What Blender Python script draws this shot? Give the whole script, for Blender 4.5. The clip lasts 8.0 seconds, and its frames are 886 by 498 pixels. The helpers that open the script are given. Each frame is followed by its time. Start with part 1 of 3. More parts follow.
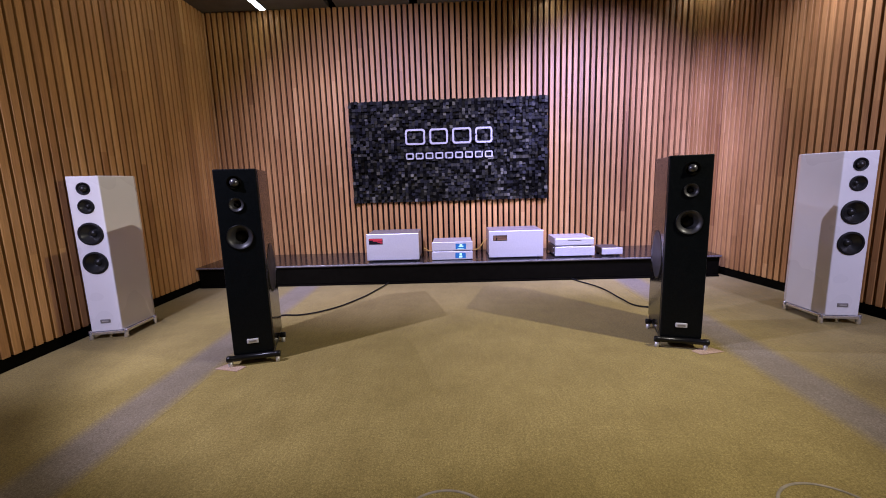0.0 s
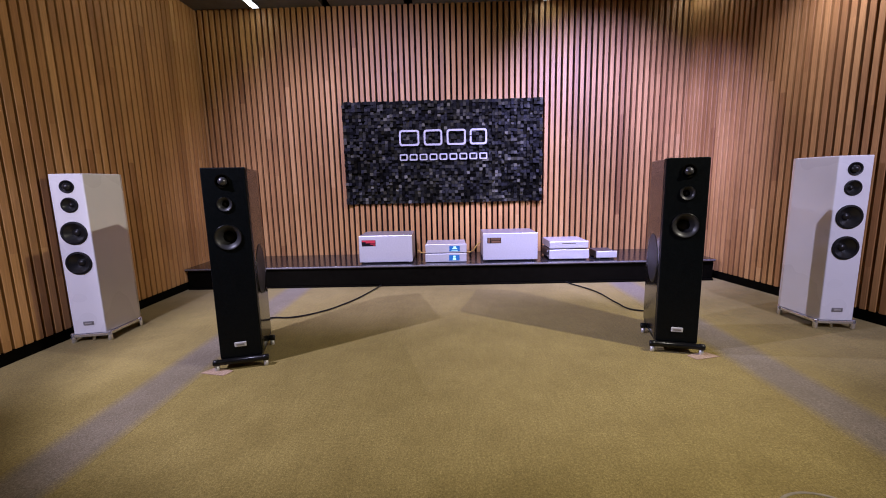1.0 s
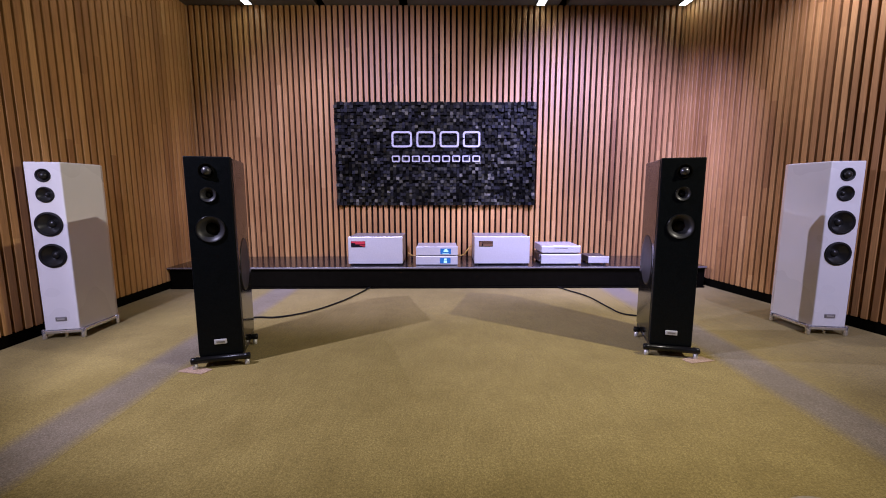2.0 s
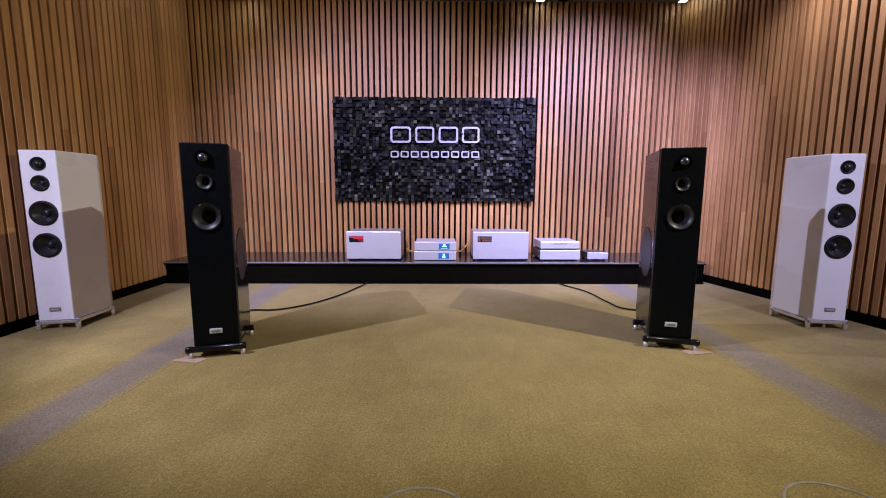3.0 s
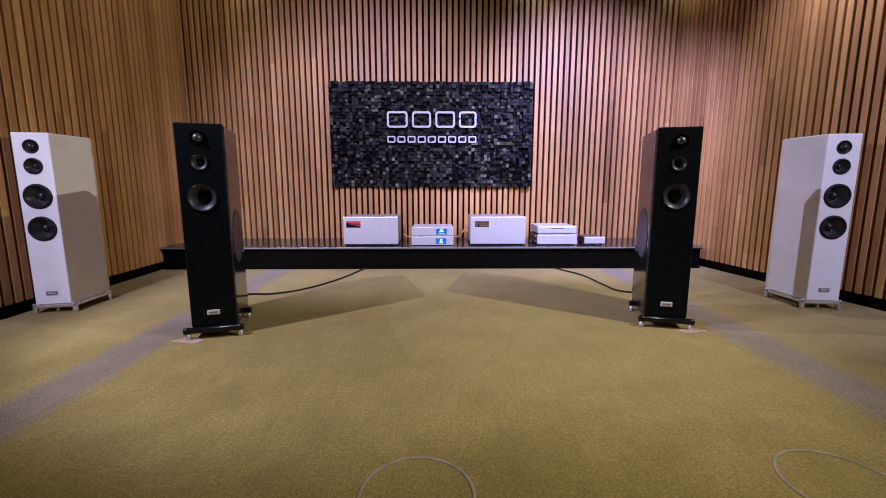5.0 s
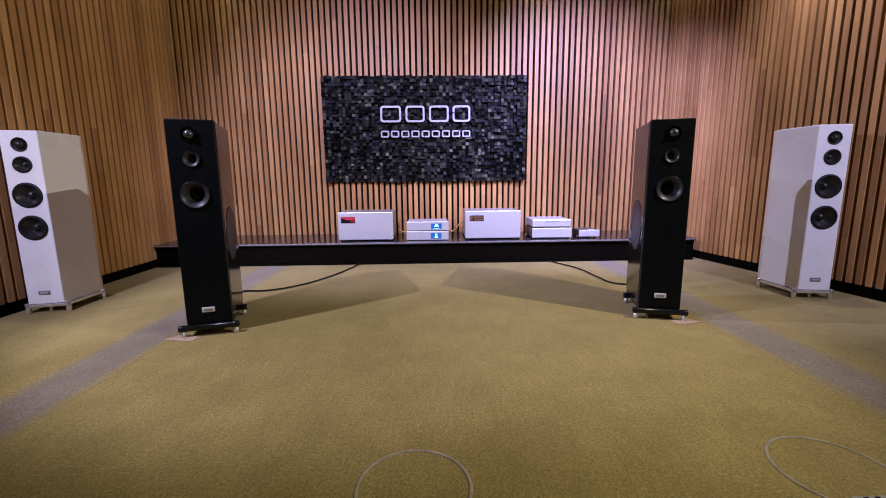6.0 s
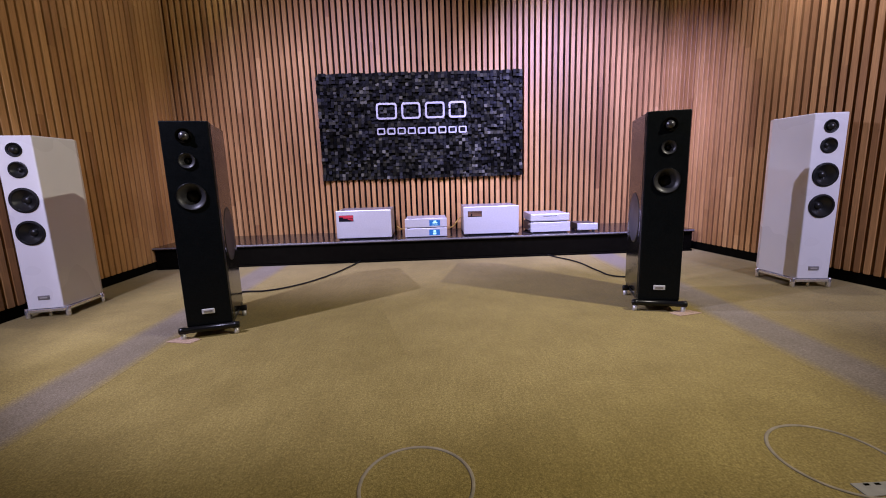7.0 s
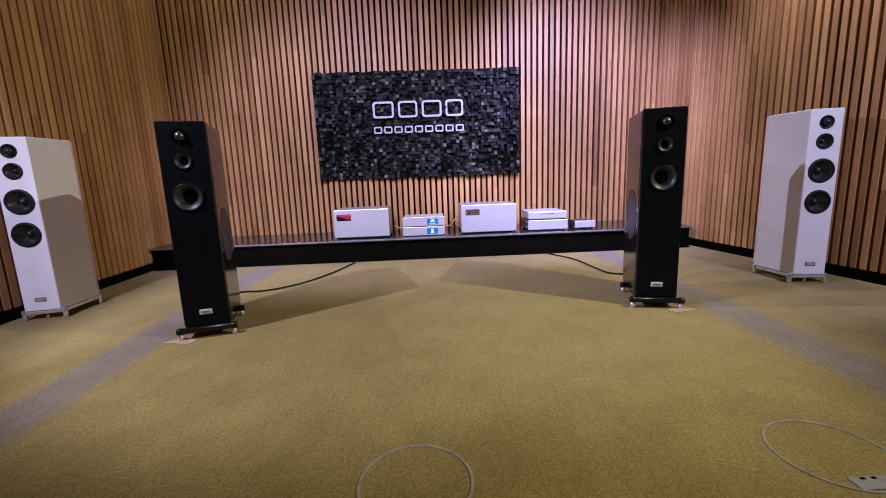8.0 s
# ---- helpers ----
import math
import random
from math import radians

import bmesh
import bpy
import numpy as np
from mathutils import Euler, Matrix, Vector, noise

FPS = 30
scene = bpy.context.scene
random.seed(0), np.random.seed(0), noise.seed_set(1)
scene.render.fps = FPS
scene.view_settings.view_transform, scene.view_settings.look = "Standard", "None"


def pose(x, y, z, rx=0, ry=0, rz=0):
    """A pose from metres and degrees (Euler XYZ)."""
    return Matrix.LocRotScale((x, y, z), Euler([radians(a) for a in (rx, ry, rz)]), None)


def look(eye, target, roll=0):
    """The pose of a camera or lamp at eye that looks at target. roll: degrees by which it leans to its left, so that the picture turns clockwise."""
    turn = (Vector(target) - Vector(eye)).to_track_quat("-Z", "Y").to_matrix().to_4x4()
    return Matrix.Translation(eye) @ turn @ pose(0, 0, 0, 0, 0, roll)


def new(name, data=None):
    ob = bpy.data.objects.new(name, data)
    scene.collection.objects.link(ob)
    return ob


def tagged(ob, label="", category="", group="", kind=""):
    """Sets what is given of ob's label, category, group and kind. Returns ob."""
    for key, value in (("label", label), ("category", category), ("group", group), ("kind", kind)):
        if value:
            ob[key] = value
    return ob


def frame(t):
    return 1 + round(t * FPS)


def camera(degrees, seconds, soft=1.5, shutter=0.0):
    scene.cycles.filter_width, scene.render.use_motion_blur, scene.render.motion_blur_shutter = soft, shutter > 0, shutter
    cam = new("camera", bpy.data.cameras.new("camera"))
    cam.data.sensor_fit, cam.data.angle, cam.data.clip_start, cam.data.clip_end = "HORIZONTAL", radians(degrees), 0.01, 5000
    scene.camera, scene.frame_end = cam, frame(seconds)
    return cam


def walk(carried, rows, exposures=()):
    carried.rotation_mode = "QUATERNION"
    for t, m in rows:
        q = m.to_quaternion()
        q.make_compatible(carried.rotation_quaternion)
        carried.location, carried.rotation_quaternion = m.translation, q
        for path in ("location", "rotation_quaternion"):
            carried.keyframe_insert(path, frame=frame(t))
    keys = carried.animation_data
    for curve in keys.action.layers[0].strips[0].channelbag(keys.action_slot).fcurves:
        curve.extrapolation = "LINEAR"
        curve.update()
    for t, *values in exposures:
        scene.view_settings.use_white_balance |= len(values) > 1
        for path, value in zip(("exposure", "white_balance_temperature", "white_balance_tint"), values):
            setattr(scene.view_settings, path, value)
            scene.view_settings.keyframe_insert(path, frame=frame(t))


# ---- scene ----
cam = camera(93.1, 8.0, soft=1.0)
PATH = [
    (0, (0.672, 0.223, 0.922), (0.609, 2.195, 0.593), -1.8),
    (0.5, (0.671, 0.232, 0.923), (0.616, 2.204, 0.596), -1.7),
    (1, (0.672, 0.262, 0.913), (0.639, 2.236, 0.595), -1.3),
    (1.5, (0.667, 0.293, 0.881), (0.663, 2.272, 0.589), -0.6),
    (3, (0.67, 0.319, 0.778), (0.688, 2.302, 0.516), 0.2),
    (3.5, (0.671, 0.315, 0.76), (0.691, 2.298, 0.5), -0.5),
    (4, (0.669, 0.311, 0.746), (0.69, 2.293, 0.475), -0.6),
    (4.5, (0.673, 0.311, 0.735), (0.696, 2.289, 0.445), 0.1),
    (6, (0.68, 0.308, 0.729), (0.728, 2.28, 0.398), -0.6),
    (6.5, (0.683, 0.308, 0.73), (0.731, 2.278, 0.389), -1.2),
    (7, (0.684, 0.308, 0.731), (0.735, 2.277, 0.382), -1.8),
    (7.5, (0.686, 0.309, 0.731), (0.74, 2.276, 0.377), -1.9),
    (8, (0.687, 0.308, 0.731), (0.746, 2.275, 0.375), -2.2),
]
walk(cam, [(t, look(eye, target, roll)) for t, eye, target, roll in PATH])

# ---- world and light ----
world = bpy.data.worlds.new("world")
scene.world = world
world.use_nodes = True
world.node_tree.nodes["Background"].inputs["Color"].default_value = (0.02, 0.02, 0.022, 1)
world.node_tree.nodes["Background"].inputs["Strength"].default_value = 0.2
scene.view_settings.exposure = -0.05


def spot(name, eye, target, watts, colour, degrees, blend, radius):
    """A ceiling spotlight."""
    data = bpy.data.lights.new(name, "SPOT")
    data.energy, data.color, data.spot_size, data.spot_blend, data.shadow_soft_size = watts, colour, radians(degrees), blend, radius
    ob = new(name, data)
    ob.matrix_world = look(eye, target)
    return ob


COOL, ICY, PINK, ROSE, WARM = (1.0, 0.96, 1.45), (1.0, 0.97, 1.55), (1.0, 0.96, 2.55), (1.0, 0.94, 2.05), (1.0, 0.92, 0.80)
# three spots on the track along one side wall
spot("spotlight", (-1.40, 0.11, 2.25), (-1.50, 2.64, 0.55), 215, ICY, 42, 0.7, 0.03)
spot("spotlight", (-1.45, 1.44, 2.25), (0.2, 2.85, 0.1), 225, COOL, 69, 0.5, 0.012)
spot("spotlight", (-1.43, 2.77, 2.27), (2.60, 2.45, 0.38), 215, COOL, 61, 0.9, 0.015)
# three on the opposite track
spot("spotlight", (3.20, 0.19, 2.25), (2.93, 2.66, 0.55), 190, ICY, 40, 0.7, 0.03)
spot("spotlight", (3.20, 1.38, 2.40), (-0.38, 2.80, 0.36), 282, WARM, 94, 0.66, 0.012)
spot("spotlight", (2.82, 2.92, 2.45), (3.27, 3.12, 1.0), 44, COOL, 112, 1.0, 0.03)
# two that wash the end wall
spot("spotlight", (2.04, 2.50, 2.48), (2.06, 4.5, 0.94), 395, PINK, 77, 0.8, 0.04)
spot("spotlight", (0.05, 1.95, 2.48), (0.08, 4.5, 0.66), 300, ROSE, 80, 0.8, 0.04)


# ---- materials ----
def shader(name, colour=(0.5, 0.5, 0.5), rough=0.5, metal=0.0, coat=0.0):
    m = bpy.data.materials.new(name)
    m.use_nodes = True
    b = m.node_tree.nodes["Principled BSDF"]
    b.inputs["Base Color"].default_value = (*colour, 1)
    b.inputs["Roughness"].default_value = rough
    b.inputs["Metallic"].default_value = metal
    b.inputs["Coat Weight"].default_value = coat
    return m, m.node_tree.nodes, m.node_tree.links, b


def add(nodes, kind, **values):
    n = nodes.new(kind)
    for key, value in values.items():
        n.inputs[key].default_value = value
    return n


def math_node(nodes, links, op, a, b):
    n = nodes.new("ShaderNodeMath")
    n.operation = op
    for i, v in enumerate((a, b)):
        if isinstance(v, (int, float)):
            n.inputs[i].default_value = v
        else:
            links.new(v, n.inputs[i])
    return n.outputs[0]


def ramp(nodes, links, value, stops):
    n = nodes.new("ShaderNodeValToRGB")
    while len(n.color_ramp.elements) < len(stops):
        n.color_ramp.elements.new(0.5)
    for e, (p, c) in zip(n.color_ramp.elements, stops):
        e.position, e.color = p, (*c, 1)
    links.new(value, n.inputs[0])
    return n.outputs[0]


def mixed(nodes, links, kind, factor, a, b):
    n = nodes.new("ShaderNodeMix")
    n.data_type, n.blend_type = "RGBA", kind
    if isinstance(factor, (int, float)):
        n.inputs[0].default_value = factor
    else:
        links.new(factor, n.inputs[0])
    for slot, v in ((6, a), (7, b)):
        if isinstance(v, tuple):
            n.inputs[slot].default_value = (*v, 1)
        else:
            links.new(v, n.inputs[slot])
    return n.outputs[2]


def bump(nodes, links, height, b, strength, distance):
    n = add(nodes, "ShaderNodeBump", Strength=strength, Distance=distance)
    links.new(height, n.inputs["Height"])
    links.new(n.outputs[0], b.inputs["Normal"])


def wood_material():
    m, nodes, links, b = shader("slat_wood", rough=0.55)
    info = nodes.new("ShaderNodeObjectInfo")
    geo = nodes.new("ShaderNodeNewGeometry")
    sep = nodes.new("ShaderNodeSeparateXYZ")
    links.new(geo.outputs["Position"], sep.inputs[0])
    shift = math_node(nodes, links, "MULTIPLY", info.outputs["Random"], 37.0)
    wob = add(nodes, "ShaderNodeTexNoise", Scale=1.0)
    wob.noise_dimensions = "1D"
    links.new(math_node(nodes, links, "ADD", sep.outputs["Z"], shift), wob.inputs["W"])
    z = math_node(nodes, links, "ADD", math_node(nodes, links, "DIVIDE", sep.outputs["Z"], 0.85), shift)
    seg = math_node(nodes, links, "FLOOR", math_node(nodes, links, "ADD", z, math_node(nodes, links, "MULTIPLY", wob.outputs[0], 0.8)), 0)
    comb = nodes.new("ShaderNodeCombineXYZ")
    links.new(shift, comb.inputs[0])
    links.new(seg, comb.inputs[1])
    white = nodes.new("ShaderNodeTexWhiteNoise")
    links.new(comb.outputs[0], white.inputs["Vector"])
    tone = ramp(nodes, links, white.outputs["Value"], [(0.0, (0.31, 0.150, 0.047)), (0.05, (0.395, 0.205, 0.068)), (0.5, (0.435, 0.232, 0.076)), (0.95, (0.465, 0.256, 0.088)), (1.0, (0.52, 0.30, 0.112))])
    # grain runs up the slat
    v = nodes.new("ShaderNodeVectorMath")
    v.operation = "MULTIPLY_ADD"
    links.new(geo.outputs["Position"], v.inputs[0])
    v.inputs[1].default_value = (130, 130, 5)
    links.new(comb.outputs[0], v.inputs[2])
    grain = add(nodes, "ShaderNodeTexNoise", Scale=1.0, Detail=5.0, Roughness=0.6)
    links.new(v.outputs[0], grain.inputs["Vector"])
    g = ramp(nodes, links, grain.outputs[0], [(0.3, (0.72, 0.68, 0.62)), (0.7, (1.12, 1.1, 1.08))])
    tone = mixed(nodes, links, "MULTIPLY", 0.8, tone, g)
    # slow drift of tone over the wall, and from slat to slat
    drift = add(nodes, "ShaderNodeTexNoise", Scale=1.7, Detail=3.0)
    links.new(geo.outputs["Position"], drift.inputs["Vector"])
    tone = mixed(nodes, links, "MULTIPLY", 0.9, tone, ramp(nodes, links, drift.outputs[0], [(0.3, (0.80, 0.76, 0.70)), (0.7, (1.10, 1.10, 1.10))]))
    tone = mixed(nodes, links, "MULTIPLY", 0.9, tone, ramp(nodes, links, info.outputs["Random"], [(0.0, (0.74, 0.69, 0.64)), (0.12, (0.88, 0.85, 0.82)), (0.5, (0.99, 0.98, 0.97)), (1.0, (1.10, 1.11, 1.13))]))
    # long dark streaks and stains, drawn out along the slat
    w = nodes.new("ShaderNodeVectorMath")
    w.operation = "MULTIPLY_ADD"
    links.new(geo.outputs["Position"], w.inputs[0])
    w.inputs[1].default_value = (14, 14, 1.3)
    links.new(comb.outputs[0], w.inputs[2])
    streak = add(nodes, "ShaderNodeTexNoise", Scale=1.0, Detail=3.0, Roughness=0.55)
    links.new(w.outputs[0], streak.inputs["Vector"])
    tone = mixed(nodes, links, "MULTIPLY", 0.85, tone, ramp(nodes, links, streak.outputs[0], [(0.24, (0.74, 0.69, 0.63)), (0.42, (1.0, 1.0, 1.0)), (0.75, (1.10, 1.10, 1.12))]))
    links.new(tone, b.inputs["Base Color"])
    bump(nodes, links, grain.outputs[0], b, 0.12, 0.002)
    return m


def carpet_material(name, dark, light, edge=None):
    """Tufted carpet. edge: (half width, dark, light), the carpet that shows through towards the long sides of a strip."""
    m, nodes, links, b = shader(name, rough=1.0)
    b.inputs["Specular IOR Level"].default_value = 0.1
    b.inputs["Sheen Weight"].default_value = 0.15
    geo = nodes.new("ShaderNodeNewGeometry")

    def stretched(scale, detail, stretch):
        v = nodes.new("ShaderNodeVectorMath")
        v.operation = "MULTIPLY"
        v.inputs[1].default_value = stretch
        links.new(geo.outputs["Position"], v.inputs[0])
        n = add(nodes, "ShaderNodeTexNoise", Scale=scale, Detail=detail, Roughness=0.65)
        links.new(v.outputs[0], n.inputs["Vector"])
        return n.outputs[0]

    fine = stretched(300.0, 3.0, (1.0, 0.6, 1.0))
    streak = stretched(9.0, 5.0, (7.0, 1.0, 1.0))
    tuft = stretched(120.0, 2.0, (1.0, 0.8, 1.0))
    blotch = stretched(5.0, 5.0, (1, 1, 1))
    broad = stretched(1.3, 4.0, (1, 1, 1))
    rib = add(nodes, "ShaderNodeTexVoronoi", Scale=260.0)
    links.new(geo.outputs["Position"], rib.inputs["Vector"])

    c = ramp(nodes, links, fine, [(0.28, dark), (0.72, light)])
    if edge:
        half, dark2, light2 = edge
        co = nodes.new("ShaderNodeTexCoord")
        sep = nodes.new("ShaderNodeSeparateXYZ")
        links.new(co.outputs["Object"], sep.inputs[0])
        away = math_node(nodes, links, "ABSOLUTE", sep.outputs["X"], 0)
        away = math_node(nodes, links, "ADD", away, math_node(nodes, links, "MULTIPLY", math_node(nodes, links, "SUBTRACT", fine, 0.5), 0.09))
        mask = nodes.new("ShaderNodeMapRange")
        mask.inputs["From Min"].default_value, mask.inputs["From Max"].default_value = half * 0.55, half * 1.05
        links.new(away, mask.inputs["Value"])
        c = mixed(nodes, links, "MIX", mask.outputs[0], c, ramp(nodes, links, fine, [(0.28, dark2), (0.72, light2)]))
    for value, lo, hi, amount in ((rib.outputs["Distance"], (1.12, 1.12, 1.10), (0.72, 0.72, 0.70), 0.5),
                                  (streak, (0.84, 0.83, 0.80), (1.12, 1.12, 1.12), 0.6),
                                  (tuft, (0.70, 0.67, 0.60), (1.25, 1.25, 1.25), 0.8),
                                  (blotch, (0.80, 0.77, 0.70), (1.14, 1.14, 1.17), 0.7),
                                  (broad, (0.88, 0.87, 0.83), (1.08, 1.08, 1.10), 0.8)):
        c = mixed(nodes, links, "MULTIPLY", amount, c, ramp(nodes, links, value, [(0.3 if value is not rib.outputs["Distance"] else 0.0, lo), (0.7, hi)]))
    links.new(c, b.inputs["Base Color"])
    bump(nodes, links, rib.outputs["Distance"], b, 0.4, 0.002)
    return m


def plain(name, colour, rough, metal=0.0, coat=0.0, scale=30.0, amount=0.15, relief=0.0, gloss=0.5):
    """A surface with a little uneven tone and gloss."""
    m, nodes, links, b = shader(name, colour, rough, metal, coat)
    b.inputs["Specular IOR Level"].default_value = gloss
    co = nodes.new("ShaderNodeTexCoord")
    n1 = add(nodes, "ShaderNodeTexNoise", Scale=scale, Detail=4.0)
    links.new(co.outputs["Object"], n1.inputs["Vector"])
    lo = tuple(c * (1 - amount) for c in colour)
    hi = tuple(min(1, c * (1 + amount)) for c in colour)
    links.new(ramp(nodes, links, n1.outputs[0], [(0.3, lo), (0.7, hi)]), b.inputs["Base Color"])
    n2 = add(nodes, "ShaderNodeTexNoise", Scale=scale * 0.25, Detail=3.0)
    links.new(co.outputs["Object"], n2.inputs["Vector"])
    r = math_node(nodes, links, "ADD", math_node(nodes, links, "MULTIPLY", n2.outputs[0], rough * 0.5), rough * 0.75)
    links.new(r, b.inputs["Roughness"])
    if relief:
        bump(nodes, links, n1.outputs[0], b, relief, 0.002)
    return m


def glow(name, colour, strength):
    m, nodes, links, b = shader(name, (0.02, 0.02, 0.02), 0.2)
    b.inputs["Emission Color"].default_value = (*colour, 1)
    b.inputs["Emission Strength"].default_value = strength
    return m


def block_material():
    m, nodes, links, b = shader("charred_block_wood", rough=0.5)
    b.inputs["Specular IOR Level"].default_value = 0.10
    geo = nodes.new("ShaderNodeNewGeometry")
    # black wood; the paler random blocks have highlights on lit faces put into the colour
    c = ramp(nodes, links, geo.outputs["Random Per Island"], [(0.0, (0.0006, 0.0006, 0.0003)), (0.45, (0.0018, 0.0017, 0.0008)), (0.76, (0.011, 0.0106, 0.0060)), (0.94, (0.042, 0.040, 0.026)), (1.0, (0.13, 0.125, 0.092))])
    n = add(nodes, "ShaderNodeTexNoise", Scale=140.0, Detail=3.0)
    links.new(geo.outputs["Position"], n.inputs["Vector"])
    links.new(mixed(nodes, links, "MULTIPLY", 0.6, c, ramp(nodes, links, n.outputs[0], [(0.3, (0.6, 0.6, 0.6)), (0.7, (1.2, 1.2, 1.2))])), b.inputs["Base Color"])
    return m


WOOD = wood_material()
OLIVE = ((0.194, 0.149, 0.032), (0.386, 0.304, 0.107))
CARPET = carpet_material("olive_carpet", *OLIVE)
STRIP = carpet_material("violet_grey_carpet", (0.150, 0.124, 0.086), (0.300, 0.255, 0.188), (0.132, *OLIVE))
PATCH = carpet_material("pink_beige_carpet", (0.36, 0.25, 0.18), (0.54, 0.39, 0.30))
BACKING = plain("black_felt", (0.004, 0.0032, 0.0028), 0.95, gloss=0.1)
CEILING = plain("dark_grey_board", (0.15, 0.155, 0.14), 0.85, scale=6.0)
PLASTER = plain("dark_plaster", (0.10, 0.085, 0.07), 0.9, scale=4.0, relief=0.1)
BLACK_LACQUER = plain("black_lacquer_top", (0.016, 0.015, 0.015), 0.17, scale=8.0)
BLACK_PAINT = plain("black_paint", (0.0040, 0.0036, 0.0024), 0.8, scale=20.0, gloss=0.0)
BLACK_BAFFLE = plain("black_satin_baffle", (0.003, 0.0042, 0.005), 0.42, scale=160.0, amount=0.4, relief=0.2, gloss=0.12)
PIANO_BLACK = plain("piano_black_lacquer", (0.007, 0.006, 0.005), 0.14, scale=6.0, gloss=0.38)
WHITE_LACQUER = plain("white_lacquer", (0.80, 0.79, 0.79), 0.28, coat=0.3, scale=5.0, amount=0.02)
RUBBER = plain("rubber_surround", (0.006, 0.006, 0.006), 0.5, gloss=0.25)
CONE = plain("black_cone", (0.014, 0.014, 0.0135), 0.32, scale=90.0, gloss=0.4)
GREY_CONE = plain("grey_cone", (0.023, 0.023, 0.025), 0.42, scale=90.0, amount=0.06, gloss=0.45)
DOME = plain("polished_dome", (0.10, 0.10, 0.11), 0.28, metal=0.7)
SATIN_BLACK = plain("satin_black_metal", (0.006, 0.006, 0.0065), 0.3, gloss=0.3)
SIDE_CONE = plain("side_cone", (0.008, 0.008, 0.0085), 0.4, gloss=0.3)
GREY_METAL = plain("grey_metal", (0.28, 0.27, 0.27), 0.4, metal=0.5)
CASE_METAL = plain("satin_grey_case", (0.40, 0.38, 0.375), 0.38, metal=0.5, amount=0.06)
CHROME = plain("polished_steel", (0.80, 0.80, 0.82), 0.22, metal=0.85, amount=0.04)
BRUSHED = plain("brushed_aluminium", (0.62, 0.615, 0.60), 0.44, metal=0.55, amount=0.05, scale=80.0)
DARK_METAL = plain("dark_anodised_metal", (0.13, 0.12, 0.11), 0.4, metal=0.6)
BADGE = plain("pale_silver_badge", (0.55, 0.55, 0.56), 0.4, amount=0.03)
LETTER = plain("silver_letter_paint", (0.40, 0.39, 0.40), 0.35, amount=0.03)
BLOCK = block_material()
CABLE = plain("black_cable_sleeve", (0.008, 0.008, 0.008), 0.6, gloss=0.12)
YELLOW = plain("yellow_cable_sleeve", (0.55, 0.33, 0.06), 0.5)
RIM = plain("dull_pale_rim", (0.29, 0.25, 0.175), 0.7, amount=0.25, scale=25.0, gloss=0.2)
PALE_PLATE = plain("pale_worn_plate", (0.27, 0.26, 0.22), 0.5)
SCREEN = plain("black_screen_glass", (0.01, 0.01, 0.012), 0.08)
BLUE = glow("blue_display", (0.0, 0.17, 0.75), 0.8)
ICE = glow("pale_blue_display", (0.45, 0.85, 1.0), 1.6)
RED = glow("red_display", (0.80, 0.03, 0.09), 0.7)
AMBER = glow("brown_display", (0.30, 0.13, 0.09), 0.6)
LAMP = glow("cool_white_diffuser", (0.85, 0.92, 1.0), 8.0)


# ---- building helpers ----
def part(name, bm, material, parent=None, label="", smooth=False):
    me = bpy.data.meshes.new(name)
    bm.to_mesh(me)
    bm.free()
    for mt in (material if isinstance(material, (list, tuple)) else [material]):
        me.materials.append(mt)
    if smooth:
        for p in me.polygons:
            p.use_smooth = True
    ob = new(name, me)
    ob.parent = parent
    return tagged(ob, label)


def thing(name, m, label, category, group="", kind=""):
    ob = new(name)
    ob.empty_display_size = 0.1
    ob.matrix_world = m
    return tagged(ob, label, category, group, kind)


def box(x0, x1, y0, y1, z0, z1, bevel=0.0, bm=None, segments=2):
    bm = bm or bmesh.new()
    r = bmesh.ops.create_cube(bm, size=1.0)
    bmesh.ops.scale(bm, vec=(x1 - x0, y1 - y0, z1 - z0), verts=r["verts"])
    bmesh.ops.translate(bm, vec=((x0 + x1) / 2, (y0 + y1) / 2, (z0 + z1) / 2), verts=r["verts"])
    if bevel:
        es = list({e for v in r["verts"] for e in v.link_edges})
        bmesh.ops.bevel(bm, geom=es, offset=bevel, segments=segments, affect="EDGES", profile=0.5)
    return bm


def prism(points, z0, z1, bevel=0.0):
    """An upright prism on a plan outline given counter-clockwise."""
    bm = bmesh.new()
    lo = [bm.verts.new((x, y, z0)) for x, y in points]
    hi = [bm.verts.new((x, y, z1)) for x, y in points]
    n = len(points)
    bm.faces.new(lo[::-1])
    bm.faces.new(hi)
    for i in range(n):
        bm.faces.new((lo[i], lo[(i + 1) % n], hi[(i + 1) % n], hi[i]))
    if bevel:
        bmesh.ops.bevel(bm, geom=bm.edges[:], offset=bevel, segments=2, affect="EDGES", profile=0.5)
    return bm


def lathe(profile, centre, seg=40, axis="y", bm=None):
    """Turns a profile of (radius, along) round an axis through centre."""
    bm = bm or bmesh.new()
    rows = []
    for r, a in profile:
        ring = []
        for i in range(seg if r > 1e-6 else 1):
            t = 2 * math.pi * i / seg
            u, v = r * math.cos(t), r * math.sin(t)
            p = {"y": (u, a, v), "z": (u, v, a), "x": (a, u, v)}[axis]
            ring.append(bm.verts.new((centre[0] + p[0], centre[1] + p[1], centre[2] + p[2])))
        rows.append(ring)
    for a, b in zip(rows, rows[1:]):
        for i in range(seg):
            j = (i + 1) % seg
            f = [a[i % len(a)], a[j % len(a)], b[j % len(b)], b[i % len(b)]]
            f = list(dict.fromkeys(f))
            if len(f) > 2:
                bm.faces.new(f)
    bmesh.ops.recalc_face_normals(bm, faces=bm.faces[:])
    return bm


